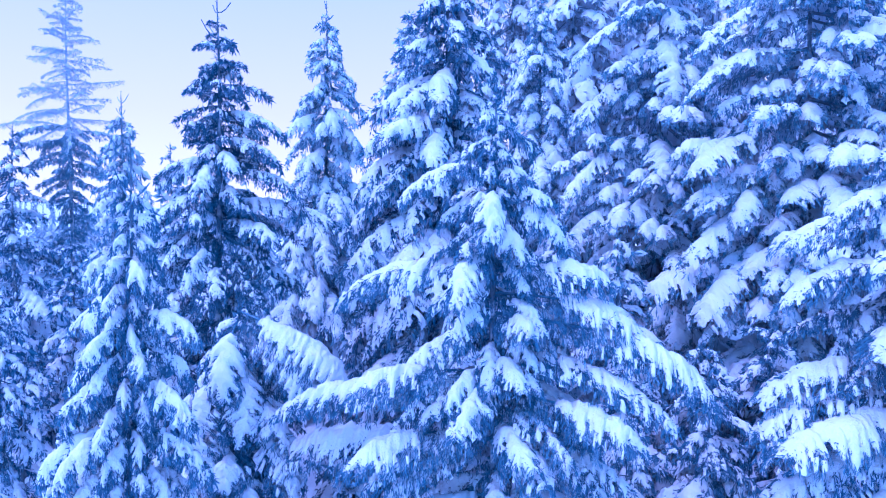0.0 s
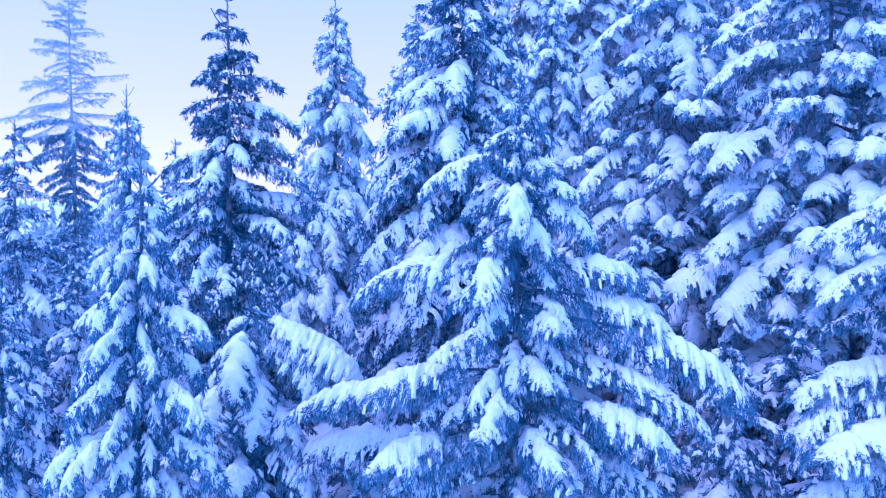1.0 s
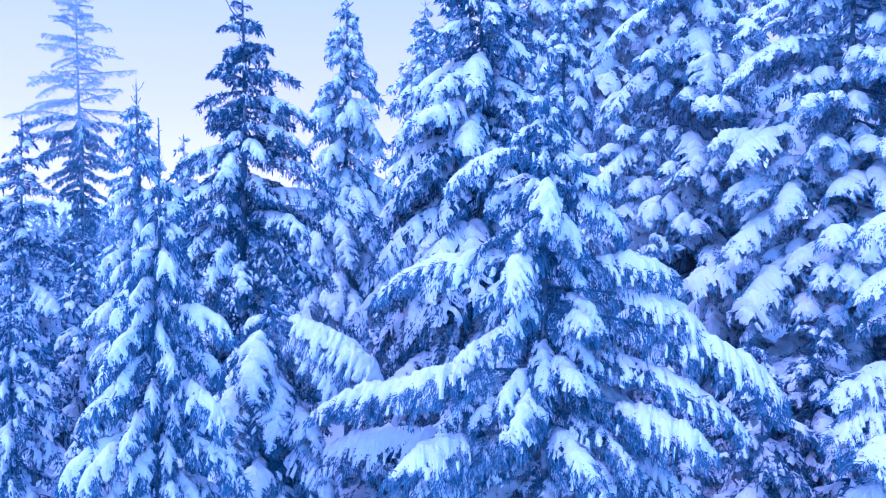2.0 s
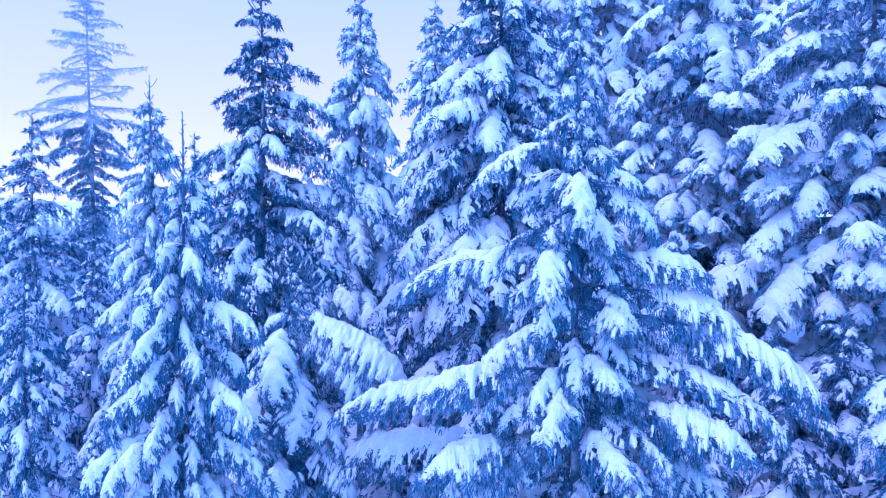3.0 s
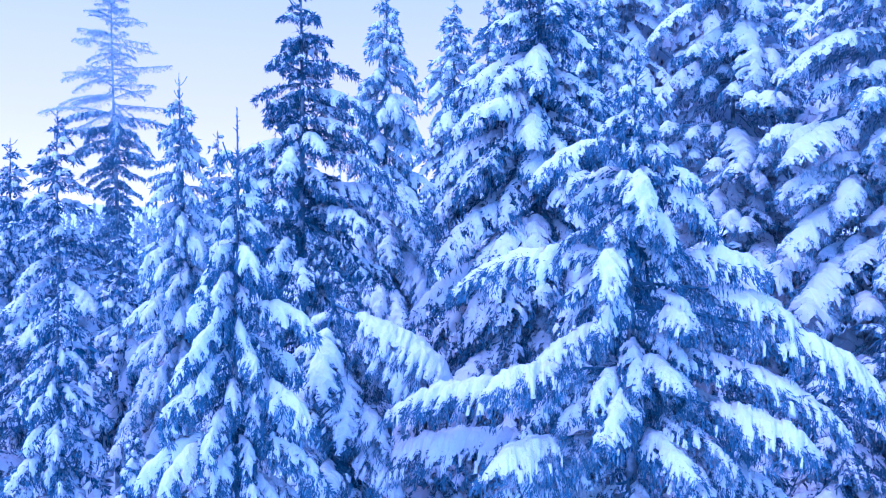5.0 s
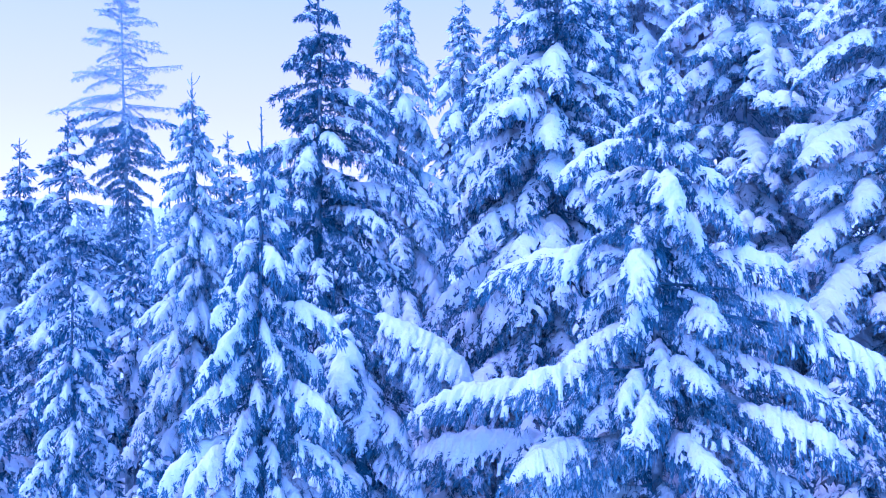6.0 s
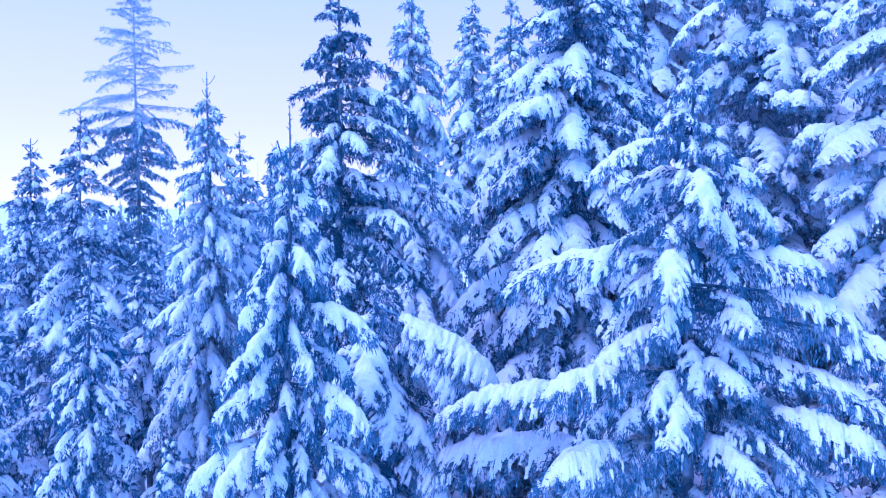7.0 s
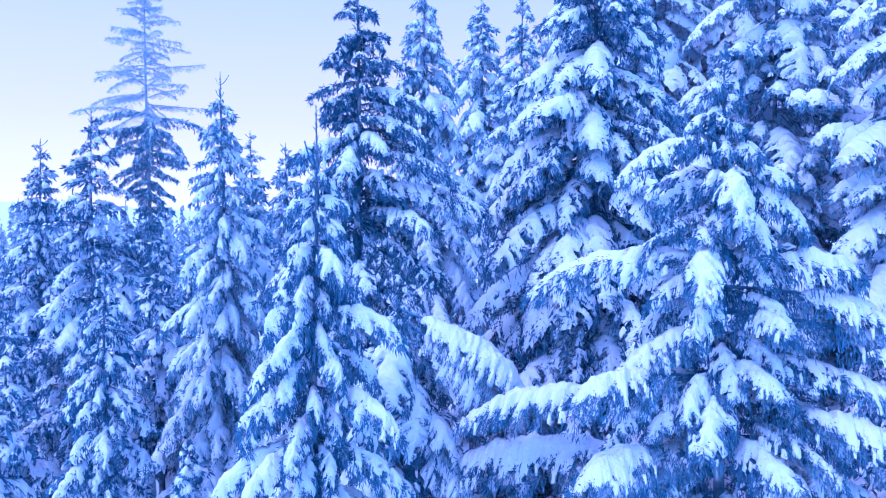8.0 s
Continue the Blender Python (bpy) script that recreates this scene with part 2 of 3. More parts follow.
    ends = np.sin(np.linspace(0.12, 3.02, rows)) ** 0.5
    edge = np.empty((rows, len(vs)))
    tongue = np.where(rng.random(len(tu)) < bare, 0.0, rng.uniform(short, long, len(tu)))
    for sd in (1, -1):
        mine = side == sd
        off = np.abs(along[:, None] - tu[None, mine] * length) / (stride * rng.uniform(0.3, 0.75, mine.sum())[None])
        swell = np.clip(1 - off ** 2, 0, 1) ** 0.7 * tongue[None, mine]
        ridge = crest + 0.16 * wave(rng, along, 0.2) + 0.10 * wave(rng, along, 0.6)
        cols = vs >= 0 if sd > 0 else vs < 0
        edge[:, cols] = (np.maximum(ridge, swell.max(1)) * ends)[:, None]
    k = np.abs(vs2)
    edge += 0.16 * lumps(rng, grid[..., 0], grid[..., 1], 0.15)
    edge = np.clip(edge, 0.0, 1.0)
    # patches that cling apart from the cushion
    relief = lumps(rng, along[:, None] + 0 * vs2, vs2 * half(us2), 0.17 if detail == "near" else 0.3)
    patch = (relief + 0.25 * rng.normal(size=relief.shape) > (1.17 if detail == "near" else 1.12) - 0.4 * spots) & (k > edge) & (k < 0.82)
    sunk = (k >= edge - 1e-6) & ~patch
    sunk[0], sunk[-1] = True, True
    span = max(1, int(0.2 / gap))
    broad = np.apply_along_axis(lambda e: np.convolve(np.pad(e, span, "edge"), np.ones(2 * span + 1) / (2 * span + 1), "valid"), 0, edge)
    brim = np.clip((edge - k) / 0.22, 0, 1) ** 0.5
    rise = thick * (0.45 + 0.55 * min(length, 1.6) / 1.6) * np.sqrt(np.clip(1 - (k / np.maximum(broad, 0.05)) ** 2, 0.16, 1)) * (0.3 + 0.7 * brim) * ends[:, None]
    rise *= 0.85 + 0.3 * lumps(rng, grid[..., 0], grid[..., 1], 0.45) + 0.14 * lumps(rng, grid[..., 0], grid[..., 1], 0.18)
    rise = np.where(patch, 0.03 + 0.03 * np.clip(relief, 0, 1), np.maximum(rise, 0.02))
    grid[..., 2] += np.where(sunk, -0.035, rise)
    grid[..., 1] += np.where(sunk, 0, rise * 0.35 * vs2)
    grid += rng.normal(size=grid.shape) * 0.16 * gap
    white.sheet(grid, sunk)
    return green, white


SIZES = (0.35, 0.6, 1.0, 1.5, 2.2, 3.0, 4.2)
boughs, bough_soups = {}, {}


def bough_soup(size, detail, load, variant):
    key = (size, detail, load, variant)
    if key not in bough_soups:
        bough_soups[key] = bough_pieces(SIZES[size], detail, load, 1000 * size + 100 * variant + len(load) * 7 + 3)
    return bough_soups[key]


def bough_meshes(size, detail, load, variant, mat):
    key = (size, detail, load, variant, mat.name)
    if key not in boughs:
        g, w = bough_soup(size, detail, load, variant)
        boughs[key] = (g.mesh("bough", mat, False), w.mesh("snow", SNOW) if w.n else None)
    return boughs[key]


def limb_mesh():
    """A bare limb along +x, one metre long."""
    s, u = Soup(), np.linspace(0, 1, 6)
    s.tube(np.stack([u, 0.02 * np.sin(u * 7), 0.02 * np.cos(u * 5) - 0.02], -1), 0.022 * (1.2 - u), 0.022 * (1.2 - u), 5)
    return s.mesh("limb", BARK)


LIMB = limb_mesh()


def ground_z(x, y):
    soft = lambda a, k=4.0: k * math.log1p(math.exp(min(a / k, 40)))
    z = -3.6 + 0.09 * (soft(y - 9) - soft(y - 45))
    h = x + 0.35 * (y - 20)
    z += 0.17 * (soft(h, 5) - soft(h - 180, 30))
    d = -x - 9
    z -= 0.09 * (soft(d, 5) - soft(d - 120, 20))
    return z + 0.25 * noise.noise((x * 0.2, y * 0.2, 0.3)) + 0.06 * noise.noise((x, y, 2.0))


# boughs of one tree do not all carry the same snow
MIXES = {
    "heavy": ("heavy", "shelf", "laden", "shelf", "dusted"),
    "laden": ("heavy", "laden", "laden", "laden", "dusted"),
    "dusted": ("laden", "dusted", "dusted", "light"),
    "sparse": ("dusted", "light", "dusted", "light", "laden"),
    "mixed": ("laden", "dusted", "laden", "dusted", "light"),
    "fine": ("laden", "dusted", "laden", "heavy"),
}


def conifer(label, x, y, apex, radius, drop, power=0.85, detail="mid", load="laden", spacing=0.37, per=5.3, seed=1,
            pitch=(18, -16), leader=0.5, mat=None, bark=None, bare=0.0, top_load=None, top_mat=None, top_share=0.55, skirt=0.25, lee=None, extra=(), limbs=False, wild=0.18, name="spruce_tree", thick=1.0, slim=1.0, front=1.0):
    """A conifer with its foot at (x, y). radius: reach of the boughs at drop metres below the apex."""
    rng = random.Random(seed)
    # beyond 19.5 m the default needles carry painted distance haze
    mat = mat or (RIMED_HAZE if y > 19.5 else NEEDLES)
    foot = ground_z(x, y) - 0.05
    tree = tagged(new(name), label, "tree", "conifers of the snowy wood")
    tree.matrix_world = pose(x, y, foot)
    tall = apex - foot
    # trunk
    s = Soup()
    u = np.linspace(0, 1, 14)
    path = np.stack([0.03 * np.sin(u * 9 + seed), 0.03 * np.cos(u * 7 + seed) - 0.03 * np.cos(seed), u * tall], -1)
    path[0, :2] = 0
    r = (0.009 * tall * thick + 0.02) * (1 - u) ** 0.9 + 0.008
    r[0] *= 1.3
    s.tube(path, r, r, 8)
    ob = new("trunk", s.mesh("trunk", bark or BARK))
    ob.parent = tree

    def trunk_at(z):
        return [float(np.interp(z, path[:, 2], path[:, c])) for c in (0, 1)]

    # leader: bare shoot with a few upright side shoots
    s = Soup()
    rg = np.random.default_rng(seed)
    n = int(70 if detail == "near" else 40)
    h = rg.uniform(0, leader * 1.5, n)
    at = np.stack([np.full(n, trunk_at(tall)[0]), np.full(n, trunk_at(tall)[1]), tall - h], -1)
    way = rg.normal(size=(n, 3)) * 0.6 + np.array([[0, 0, 0.9]])
    s.spikes(at, way, (0.03 + 0.12 * h / leader) * rg.uniform(0.6, 1.3, n), np.full(n, 0.009), rg)
    for k in range(5):
        a = rg.uniform(0, 6.28)
        v = np.linspace(0, 1, 4)
        ln = leader * rg.uniform(0.3, 0.6)
        z0 = tall - leader * rg.choice([0.45, 0.9, 1.0])
        p = np.stack([np.cos(a) * ln * 0.75 * v, np.sin(a) * ln * 0.75 * v, z0 + ln * 0.6 * v * v], -1)
        p[:, 0] += trunk_at(tall)[0]
        p[:, 1] += trunk_at(tall)[1]
        s.tube(p, np.full(4, 0.011), np.full(4, 0.011), 4)
    ob = new("leader", s.mesh("leader", mat, False))
    ob.parent = tree
    # boughs, whorl by whorl
    crown, cover = Soup(), Soup()

    def put(d, a, ln, zz, tip=None, kind=None, out=0.0):
        if ln < 0.1 or zz < 0.15 or (tip is None and rng.random() < bare):
            return
        if limbs and ln > 2.0 and kind is None and math.sin(a) < 0.4 and 3.5 - 0.4 * y < foot + zz < 8.5 + 0.33 * y:
            # a long limb that carries several boughs
            f = min(1.0, d / drop)
            tip = pitch[0] * (1 - f) + pitch[1] * f + rng.uniform(-10, 10) + 8
            tx, ty = trunk_at(zz)
            limb = new("limb", LIMB)
            limb.parent, limb.matrix_local = tree, pose(tx, ty, zz, 0, -tip, math.degrees(a)) @ Matrix.Diagonal((ln * 0.7, 1 + 0.3 * ln, 1 + 0.3 * ln, 1))
            c, s_ = math.cos(radians(tip)), math.sin(radians(tip))
            for far, turn, part in ((0.12, 0.5, 0.5), (0.2, -0.5, 0.5), (0.42, 0.4, 0.48), (0.5, -0.4, 0.46), (0.6, 0.0, 0.42)):
                reach = far * ln
                put(d, a + turn + rng.uniform(-0.15, 0.15), part * ln * rng.uniform(0.8, 1.15), zz + reach * s_, tip * 0.6 + rng.uniform(-14, 8), rng.choice(MIXES.get(load, (load,))),
                    (reach * c * math.cos(a), reach * c * math.sin(a)))
            return
        known = kind is not None and not out
        size = min(range(len(SIZES)), key=lambda i: abs(math.log(SIZES[i] / ln)))
        # unlisted boughs turned away from the camera or out of view get coarser meshes
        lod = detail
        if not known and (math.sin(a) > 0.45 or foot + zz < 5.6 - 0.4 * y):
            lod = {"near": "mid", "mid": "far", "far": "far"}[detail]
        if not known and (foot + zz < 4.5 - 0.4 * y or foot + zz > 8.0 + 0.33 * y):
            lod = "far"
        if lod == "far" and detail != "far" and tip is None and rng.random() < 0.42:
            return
        top = d < drop * top_share
        now = kind or (top_load if top_load and top else load)
        if lee and not kind and math.cos(a) > 0.25:
            now = lee
        if not kind and now in MIXES:
            now = rng.choice(MIXES[now])
        leaf = top_mat if top_mat and top else mat
        variant = rng.randrange(4 if lod == "near" else 3)
        f = min(1.0, d / drop)
        if tip is None:
            tip = pitch[0] * (1 - f) + pitch[1] * f + rng.uniform(-13, 13) * (1.6 if now == "rime" else 1)
        sc = ln / SIZES[size]
        tx, ty = trunk_at(zz)
        if out:
            tx, ty = tx + out[0], ty + out[1]
        m = pose(tx, ty, zz, rng.uniform(-10, 10), -tip, math.degrees(a)) @ Matrix.Diagonal((sc, sc * slim * rng.choice((-1, 1)), sc, 1))
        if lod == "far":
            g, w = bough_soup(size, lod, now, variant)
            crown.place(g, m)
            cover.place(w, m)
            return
        g, w = bough_meshes(size, lod, now, variant, leaf)
        b = new("bough", g)
        b.parent, b.matrix_local = tree, m
        if w:
            tagged(new("snow", w), kind="stuff").parent = b

    # boughs known one by one: height of the root, direction, reach and height of the tip
    for root, turn, reach, tip, kind in extra:
        rise = 0.12 - sum(LOADS[kind][-1]) / 2
        put(apex - root, radians(turn), math.hypot(reach, tip - root) / math.hypot(0.92, rise), root - foot,
            math.degrees(math.atan2(tip - root, reach) - math.atan2(rise, 0.92)), kind)
    z = tall - leader * 0.9
    a0 = rng.uniform(0, 6.28)
    while z > max(0.6, tall - drop * (1.5 if detail == "far" else 2.2)):
        d = tall - z
        reach = radius * (d / drop) ** power
        if d > drop:
            reach = radius * max(0.4, 1 + skirt * (d / drop - 1))
        count = per if d > 1.2 else 4
        count = int(count + rng.random())
        a0 += 1.1
        for k in range(count):
            a = a0 + 2 * math.pi * k / count + rng.uniform(-0.35, 0.35)
            put(d, a, reach * rng.uniform(1 - wild * 1.4, 1 + wild) * (front if math.sin(a) < -0.6 else 1), z + rng.uniform(-0.7, 0.7) * spacing)
        z -= spacing * rng.uniform(0.8, 1.2) * (0.6 + 0.4 * min(1.5, d / 2)) * (1.7 if foot + z < 4.5 - 0.4 * y else 1)
    # all far-detail boughs, among them those turned away or out of view, gathered
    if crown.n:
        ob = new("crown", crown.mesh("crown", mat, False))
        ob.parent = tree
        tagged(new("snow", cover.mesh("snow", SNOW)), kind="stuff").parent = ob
    return tree


# ---- ground: one sheet of snow, rising into a hillside ----
def build_ground():
    xs = sorted(set([-2500, -1500, -900, -500, -300, -200, -140, -100] + [i * 2.0 for i in range(-40, 61)] + [150, 200, 300, 450, 700, 1100, 1700, 2500]))
    ys = sorted(set([-2500, -1200, -600, -300, -150, -80, -40] + [i * 2.0 for i in range(-15, 51)] + [130, 170, 230, 320, 450, 700, 1100, 1700, 2500]))
    v = [(x, y, ground_z(x, y)) for y in ys for x in xs]
    nx = len(xs)
    f = [(j * nx + i, j * nx + i + 1, (j + 1) * nx + i + 1, (j + 1) * nx + i) for j in range(len(ys) - 1) for i in range(nx - 1)]
    me = bpy.data.meshes.new("ground")
    me.from_pydata(v, [], f)
    me.polygons.foreach_set("use_smooth", [True] * len(f))
    me.materials.append(SNOW)
    tagged(new("ground", me), "deep untracked snow on a wooded slope", "snow ground", kind="structure")


build_ground()

# ---- trees near the camera ----
conifer("broad young spruce with heavy snow on long low boughs", 0.84, 12.0, 8.75, 2.15, 5.0, 0.85, "near", "fine", seed=11, spacing=0.38, per=6, leader=0.35, pitch=(0, -16), slim=0.8, front=0.75,
        top_load="laden", top_share=0.5,
        extra=((4.02, 200, 2.45, 3.78, "shelf"), (3.75, 166, 3.73, 2.95, "shelf"), (3.08, 205, 2.7, 2.72, "shelf"), (2.9, 155, 4.28, 1.8, "shelf"), (5.75, 165, 2.87, 5.04, "laden"), (7.51, 190, 1.56, 6.67, "laden"), (6.01, 235, 1.39, 5.28, "heavy"), (7.05, 262, 1.2, 6.26, "heavy"), (6.59, 290, 0.82, 5.79, "heavy"), (6.93, 345, 1.15, 5.93, "laden"), (5.75, 352, 1.97, 5.36, "shelf"), (5.33, 345, 2.5, 4.63, "shelf"), (5, 347, 3.51, 3.75, "shelf"), (4.4, 338, 2.91, 3.2, "laden"), (3.72, 322, 2.59, 3.1, "shelf"), (4.95, 300, 1.24, 4.7, "shelf"), (4.23, 282, 1.33, 3.91, "heavy"), (3.47, 305, 1.81, 2.96, "dusted"), (3.04, 300, 1.57, 2.54, "shelf"), (4.15, 225, 1.16, 3.52, "heavy")))
conifer("narrow spruce with snow-laden drooping boughs and a bare leader", -4.85, 11.4, 7.8, 1.45, 5.2, 0.9, "near", "fine", seed=12, leader=0.95, pitch=(0, -34), per=6, spacing=0.33, wild=0.25, slim=0.6, thick=0.7,
        extra=((5.46, 200, 0.61, 4.62, "heavy"), (4.26, 203, 0.93, 3.2, "heavy"), (3.38, 198, 1.31, 2.38, "heavy"), (5.94, 215, 0.42, 5.41, "heavy"), (5.07, 345, 1.28, 4.6, "heavy"), (4.02, 328, 1.48, 3.43, "heavy"), (5.94, 300, 0.8, 5.41, "heavy"), (3.38, 350, 1.37, 2.53, "dusted"), (3.13, 265, 0.8, 2.62, "heavy"), (4.58, 180, 0.9, 3.86, "heavy"), (4.58, 310, 0.8, 4.08, "heavy"), (4.91, 240, 0.8, 4.32, "heavy"), (3.78, 235, 0.53, 3.11, "dusted"), (2.73, 310, 0.8, 2.4, "heavy")))
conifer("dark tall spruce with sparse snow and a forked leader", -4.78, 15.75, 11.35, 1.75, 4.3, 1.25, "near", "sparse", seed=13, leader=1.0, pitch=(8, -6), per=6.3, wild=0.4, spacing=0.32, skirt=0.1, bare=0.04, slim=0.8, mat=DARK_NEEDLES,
        extra=((9.38, 0, 1.08, 9.1, "light"), (8.82, 352, 1.47, 8.19, "dusted"), (8.27, 345, 1.46, 7.57, "dusted"), (7.6, 350, 1.98, 6.86, "dusted"), (6.93, 350, 2.54, 6.2, "dusted"), (6.25, 335, 1.71, 4.86, "light"), (8.82, 188, 0.73, 8.2, "dusted"), (7.71, 186, 1.25, 7.09, "laden"), (7.26, 192, 1.38, 6.23, "laden"), (6.48, 200, 1.22, 5.38, "dusted"), (6.14, 250, 1.01, 5.04, "heavy"), (7.93, 262, 1.1, 6.88, "dusted"), (5.92, 310, 1.73, 4.51, "light"), (9.93, 350, 0.5, 9.53, "light"), (9.82, 195, 0.43, 9.25, "light")))
conifer("tall spruce with thick snow at the top of its boughs", 0.1, 17.3, 13.4, 3.1, 6.6, 0.9, "mid", "mixed", seed=14, leader=0.5, pitch=(0, -22), per=7.5, spacing=0.3, slim=0.8, lee="sparse",
        extra=((6.87, 212, 2.69, 5.4, "laden"), (9.22, 192, 1.98, 7.82, "laden"), (9.95, 190, 1.78, 8.68, "laden"), (8.36, 195, 2.31, 6.97, "heavy"), (8.85, 225, 1.22, 7.84, "laden"), (10.81, 352, 1.31, 10.09, "light"), (10.32, 350, 1.31, 9.42, "light"), (9.71, 345, 1.26, 8.8, "light"), (9.22, 310, 0.96, 8.61, "heavy"), (7.62, 185, 2.5, 6.25, "laden"), (5.76, 200, 3.1, 3.91, "laden"), (7.99, 250, 1.1, 7.2, "laden")))
conifer("snow-covered spruce with broad white boughs", 7.9, 11.7, 8.2, 2.6, 3.4, 0.6, "near", "dusted", seed=15, leader=0.4, pitch=(0, -28),
        extra=((6.6, 182, 2.4, 6.06, "laden"), (5.79, 186, 2.67, 5.15, "heavy"), (4.79, 215, 2.3, 4.38, "heavy"), (4.34, 185, 2.93, 3.45, "laden"), (3.88, 183, 3.15, 2.84, "heavy"), (3.34, 205, 3.2, 2.73, "heavy"), (6.15, 220, 2.3, 5.56, "laden"), (4.25, 235, 2.2, 3.67, "heavy"), (2.79, 187, 3.11, 2.01, "laden"), (7.05, 180, 1.74, 6.42, "laden")))
conifer("bent young spruce buried in snow", -3.9, 14.0, 4.9, 2.0, 2.4, 0.8, "near", "heavy", seed=16, leader=0.2, pitch=(-10, -40),
        extra=((4.78, 350, 2.2, 3.3, "bank"), (4.61, 262, 1, 3.21, "heavy"), (4.56, 335, 1.82, 2.77, "heavy"), (4.46, 245, 1, 1.96, "heavy"), (4.16, 300, 1, 2.42, "laden")))
conifer("slim small spruce under clinging snow", -10.25, 16.9, 5.3, 1.6, 4.2, 0.8, "mid", "mixed", seed=17, leader=0.4, pitch=(0, -36), per=6, spacing=0.32, slim=0.7)
conifer("tiny fir smothered in snow", -7.97, 15.3, 2.1, 0.6, 1.0, 0.6, "mid", "heavy", seed=18, leader=0.12, pitch=(-20, -50), spacing=0.2)
for x, y, top, sd in ((5.3, 14.6, 3.5, 19), (6.9, 14.2, 3.0, 41), (4.3, 17.2, 3.6, 42), (-6.6, 17.6, 3.4, 43), (-1.9, 17.0, 3.0, 44), (3.9, 15.2, 2.4, 45), (5.9, 16.6, 3.9, 46), (7.6, 16.9, 4.2, 47)):
    conifer("small spruce in the shade with snow on its boughs", x, y, top, 1.9, 3.0, 0.7, "mid", "sparse" if x > 3 else "dusted", seed=sd, leader=0.3, pitch=(0, -28))

# ---- trees behind ----
conifer("slender spruce with a spire top and snowy skirts", -8.7, 20.1, 10.0, 2.3, 8.0, 0.85, "mid", "fine", seed=21, leader=0.7, pitch=(-4, -30), per=7, spacing=0.28, wild=0.3, slim=0.6, top_load="dusted", top_share=0.4)
conifer("very tall thin larch, rimed and open at the top", -12.2, 24.1, 14.2, 1.75, 4.4, 0.8, "near", "light", top_load="rime", top_share=1.05, skirt=-1.1, seed=22, leader=0.4, pitch=(26, -12), per=5.5, spacing=0.24,
        top_mat=LACE, mat=RIMED_HAZE, name="larch_tree", wild=0.34, thick=0.6, slim=0.6, bark=RIMED_BARK)
conifer("dark dense spruce beside the larch", -13.3, 22.8, 9.5, 1.9, 5.0, 0.9, "mid", "sparse", seed=23, leader=0.4, pitch=(15, -12), wild=0.35, per=6, spacing=0.34, slim=0.75, mat=NEEDLES)
conifer("dark spruce with dusted boughs at the wood's edge", -16.0, 25.0, 8.9, 1.7, 5.0, 0.9, "mid", "sparse", seed=24, leader=0.5, pitch=(10, -18), wild=0.35, per=7, spacing=0.3, slim=0.75, mat=NEEDLES)
conifer("spruce with shelves of snow against the sky", -3.74, 23.8, 13.5, 1.75, 4.4, 0.85, "mid", "fine", seed=25, leader=0.6, pitch=(-5, -26), wild=0.32, skirt=0.75, per=6.5, spacing=0.3, slim=0.75, top_load="dusted", top_share=0.6)
conifer("distant slim spruce, snow dusted", -9.4, 25.5, 9.2, 0.9, 4.0, 0.8, "far", "laden", seed=26, leader=0.5)
conifer("distant slim spruce, snow dusted", -9.2, 30.0, 9.3, 1.1, 4.0, 0.8, "far", "laden", seed=27, leader=0.5)
conifer("spruce further up the slope, thinly snowed", -1.5, 33.2, 15.9, 2.6, 6.5, 0.9, "far", "laden", seed=28, leader=0.5, pitch=(0, -30))
conifer("spruce further up the slope, thinly snowed", -0.35, 27.7, 14.4, 2.6, 6.5, 0.9, "mid", "laden", seed=29, leader=0.5, pitch=(0, -30))
conifer("white spruce with snow caked on every bough", 3.6, 27.4, 15.2, 2.6, 7.0, 0.8, "mid", "laden", seed=30, leader=0.5, pitch=(-10, -38))
conifer("great spruce with heavy snow cushions on its boughs", 7.2, 24.6, 18.5, 4.3, 12.0, 0.85, "mid", "heavy", seed=31, leader=0.5, pitch=(-5, -32), per=4.6, spacing=0.47, limbs=True, thick=0.6,
        extra=((9.15, 192, 3.6, 6.88, "heavy"), (7.65, 205, 3.62, 5.54, "shelf"), (11.57, 190, 2.81, 9.74, "laden"), (13.42, 188, 3.07, 11.48, "laden"), (8.59, 300, 2.2, 6.52, "heavy"), (10.64, 330, 0.51, 9.77, "heavy"), (6.33, 195, 2.97, 4.5, "laden"), (12.68, 262, 2.2, 10.27, "heavy"), (9.52, 255, 2.2, 7.72, "shelf"), (5.95, 310, 2.2, 4.58, "heavy")))
conifer("great spruce with heavy snow cushions on its boughs", 10.0, 20.3, 18.5, 4.7, 13.0, 0.85, "mid", "heavy", seed=32, leader=0.5, pitch=(-5, -32), per=4.6, spacing=0.47, limbs=True, thick=0.6,
        extra=((11.14, 192, 3.71, 9.64, "heavy"), (9.38, 196, 3.67, 7.33, "shelf"), (7.91, 190, 3.59, 6.36, "heavy"), (6.98, 198, 4.06, 5.27, "heavy"), (6.05, 206, 4.18, 3.88, "shelf"), (5.42, 186, 4.87, 4, "shelf"), (10.84, 275, 2.2, 9.21, "heavy"), (8.69, 280, 2.2, 6.86, "heavy"), (4.48, 245, 2.2, 2.62, "shelf"), (11.76, 345, 1.03, 10.93, "laden"), (10.68, 352, 2.09, 9.57, "heavy"), (9.46, 340, 1.8, 8.02, "heavy"), (12.52, 186, 3.28, 11.07, "laden"), (7.91, 320, 1.57, 6.22, "heavy"), (6.36, 270, 2.2, 4.98, "heavy"), (3.38, 205, 3.65, 2.16, "heavy"), (3.7, 290, 2.2, 2.99, "heavy")))

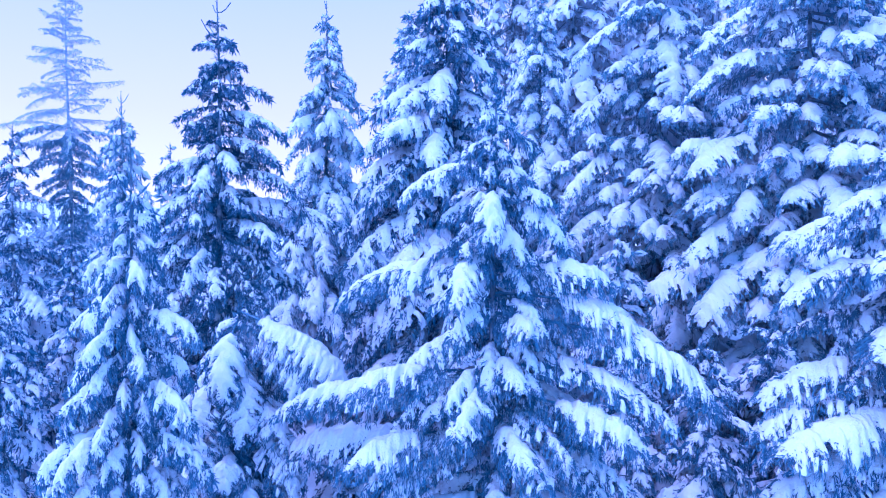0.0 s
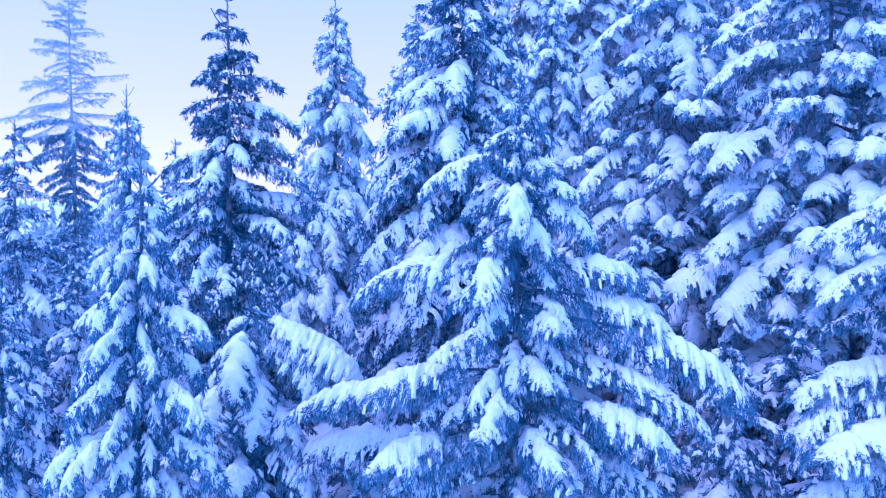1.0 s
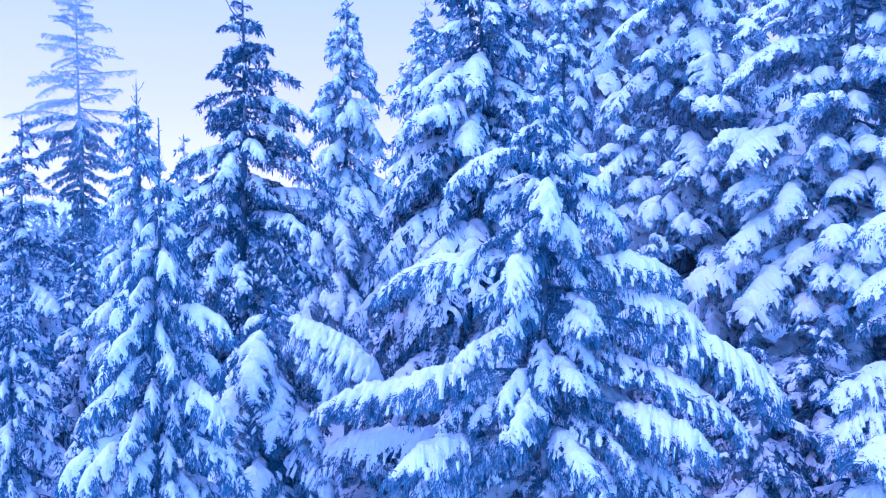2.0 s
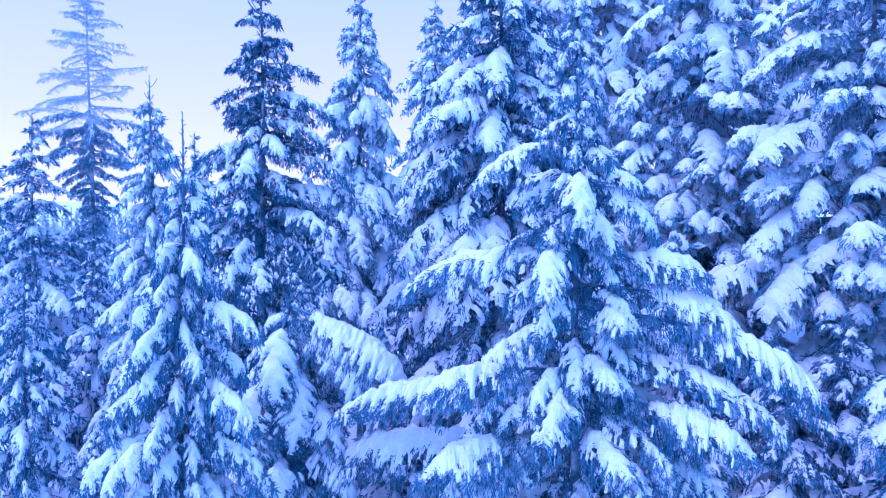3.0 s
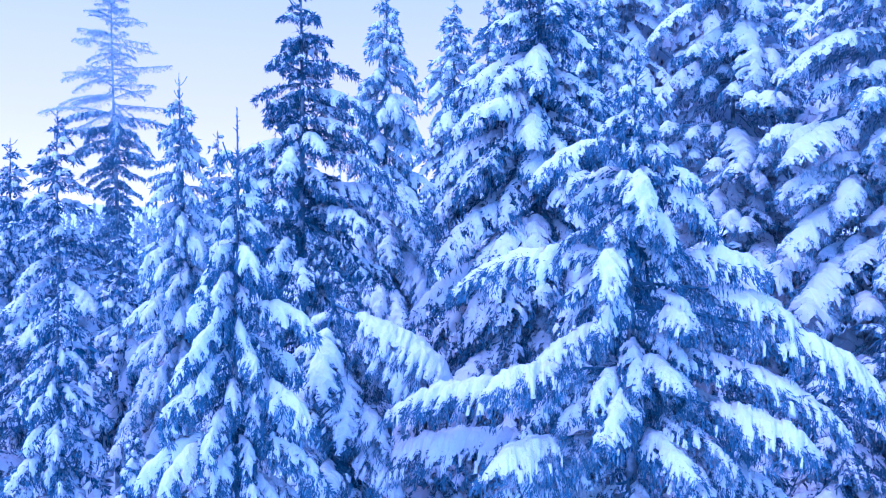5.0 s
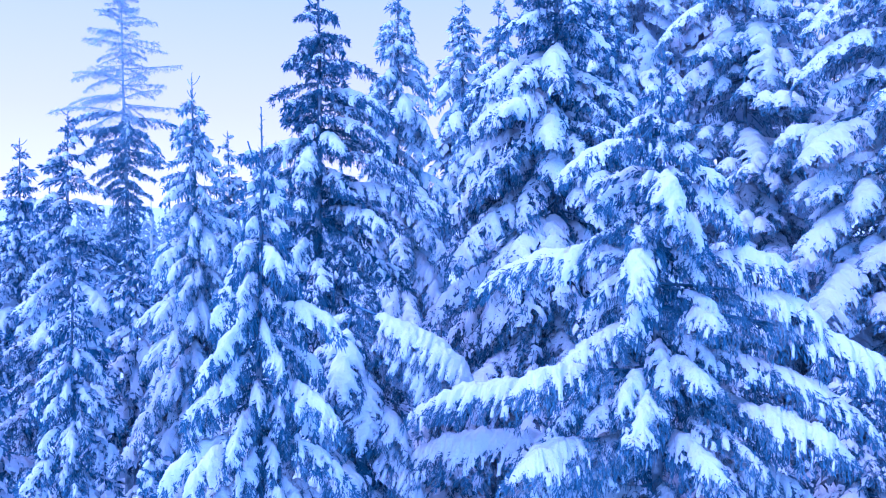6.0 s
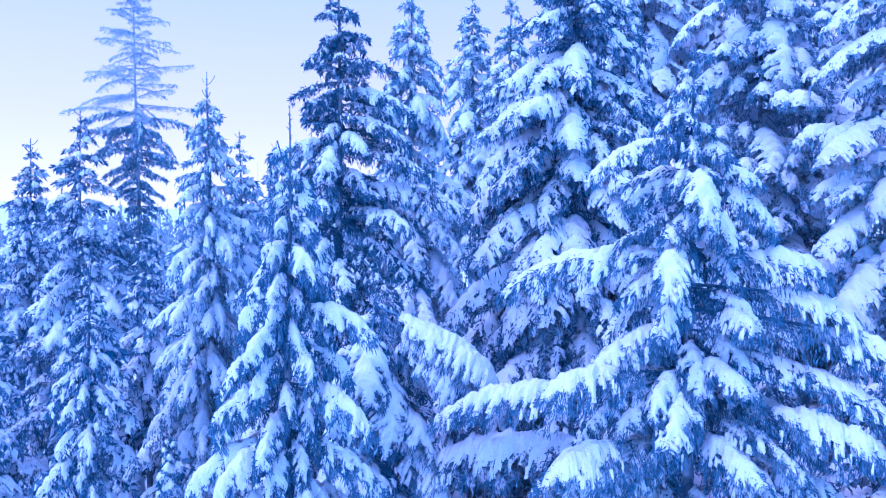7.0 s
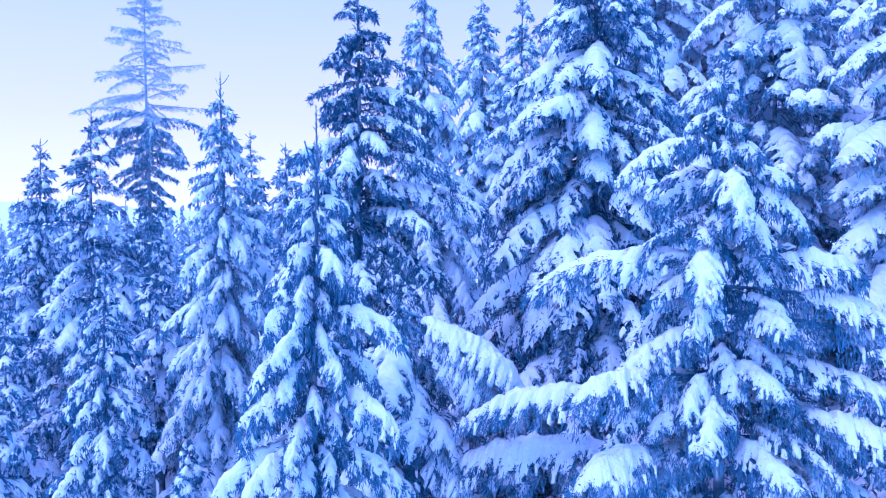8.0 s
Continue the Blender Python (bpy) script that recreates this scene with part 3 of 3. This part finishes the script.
# ---- the wood up the hillside and beyond ----
rnd = random.Random(5)
for x, y in ((5.5, 32), (7.5, 35), (3.8, 34.5), (11.5, 35), (9.5, 33), (13.5, 31), (14.5, 25), (17, 29), (2.0, 38), (7.5, 39), (12.5, 38), (18, 36), (22, 33), (-5.5, 29.5), (-6.6, 24.5),
             (4.5, 20.0), (15.5, 20), (12.5, 16.0), (11.6, 30)):
    x, y = x + rnd.uniform(-0.6, 0.6), y + rnd.uniform(-0.6, 0.6)
    high = 8 + 0.36 * y + rnd.uniform(-0.5, 2.5) - ground_z(x, y) if x > 3 else rnd.uniform(13, 16)
    if x < 0 or (x < 6 and y < 24):
        high = rnd.uniform(7.5, 9)
    # past 29 m the palest needles, frost and painted haze together
    conifer("snow-covered spruce deeper in the wood", x, y, ground_z(x, y) + high, 3.1, 7.0, 0.8, "far", "laden", mat=FROSTED_HAZE if y > 29 else RIMED_HAZE, seed=int(x * 31 + y * 17), leader=0.4, pitch=(-5, -32), per=4.5, spacing=0.48)

# ---- young trees low between the taller ones ----
for x, y, top in ((-11.5, 20.0, 4.2), (-7.0, 21.5, 4.4), (-5.6, 19.0, 3.8), (-2.4, 20.0, 4.2), (-10.6, 23.5, 5.0), (-14.5, 20.5, 4.0), (-0.3, 21.5, 4.4), (2.2, 19.5, 4.5),
                  (-7.4, 27.5, 5.6), (-12.5, 28.5, 5.6), (-16.5, 30.0, 5.4), (-19.5, 27.0, 5.2), (-4.6, 33.0, 6.0), (1.9, 24.0, 6.5), (-13.0, 17.6, 2.8), (-2.0, 14.8, 2.2),
                  (8.6, 15.6, 3.6), (3.0, 15.3, 2.2), (-22.0, 33.0, 5.4), (-18.6, 24.2, 5.4), (-20.8, 27.0, 5.7), (-17.4, 28.4, 5.6), (6.2, 28.6, 9.5), (10.2, 28.8, 10.5), (13.2, 26.8, 9.5), (-10.9, 21.6, 5.9), (3.6, 22.8, 7.2)):
    conifer("young snow-covered spruce low among taller trees", x, y, top, 1.5, 4.0, 0.8, "far", "dusted" if x < -9 else "heavy", mat=NEEDLES if x < -9 else None, seed=int(x * 13 + y * 7 + 200), leader=0.3, pitch=(0, -30), per=4.5, spacing=0.5)


# ---- far woods below the horizon, one mass of small snowy trees ----
def far_woods():
    s, rg = Soup(), np.random.default_rng(77)
    for i in range(950):
        x, y = (rg.uniform(-120, 25), rg.uniform(40, 120)) if i < 420 else (rg.uniform(-330, -20), rg.uniform(170, 420)) if i < 700 else (rg.uniform(-700, -150), rg.uniform(420, 900))
        if y < 40 - 0.2 * x - 30 and x > 0:
            continue
        z0, h = ground_z(x, y), rg.uniform(6.5, 9.5) if i < 420 else rg.uniform(17, 25)
        n = 46
        d = rg.uniform(0.03, 1, n) ** 0.7
        a = rg.uniform(0, 6.283, n)
        at = np.stack([np.full(n, x), np.full(n, y), z0 + h * (1 - d) + 0.4], -1)
        way = np.stack([np.cos(a), np.sin(a), np.full(n, -0.75)], -1)
        s.spikes(at, way, (0.25 + 2.0 * d * rg.uniform(0.7, 1.1, n)) * h / 8, (0.12 + 0.3 * d) * h / 8, rg)
        s.tube(np.array([[x, y, z0 - 0.1], [x, y, z0 + h * 0.6], [x, y, z0 + h]]), np.array([0.16, 0.1, 0.02]), np.array([0.16, 0.1, 0.02]), 5)
    # the pale colour here holds haze as well as frost
    tagged(new("far_woods", s.mesh("far_woods", FROSTED_HAZE, False)), "distant snowy conifer wood beyond the near trees", "woods", kind="stuff")


far_woods()
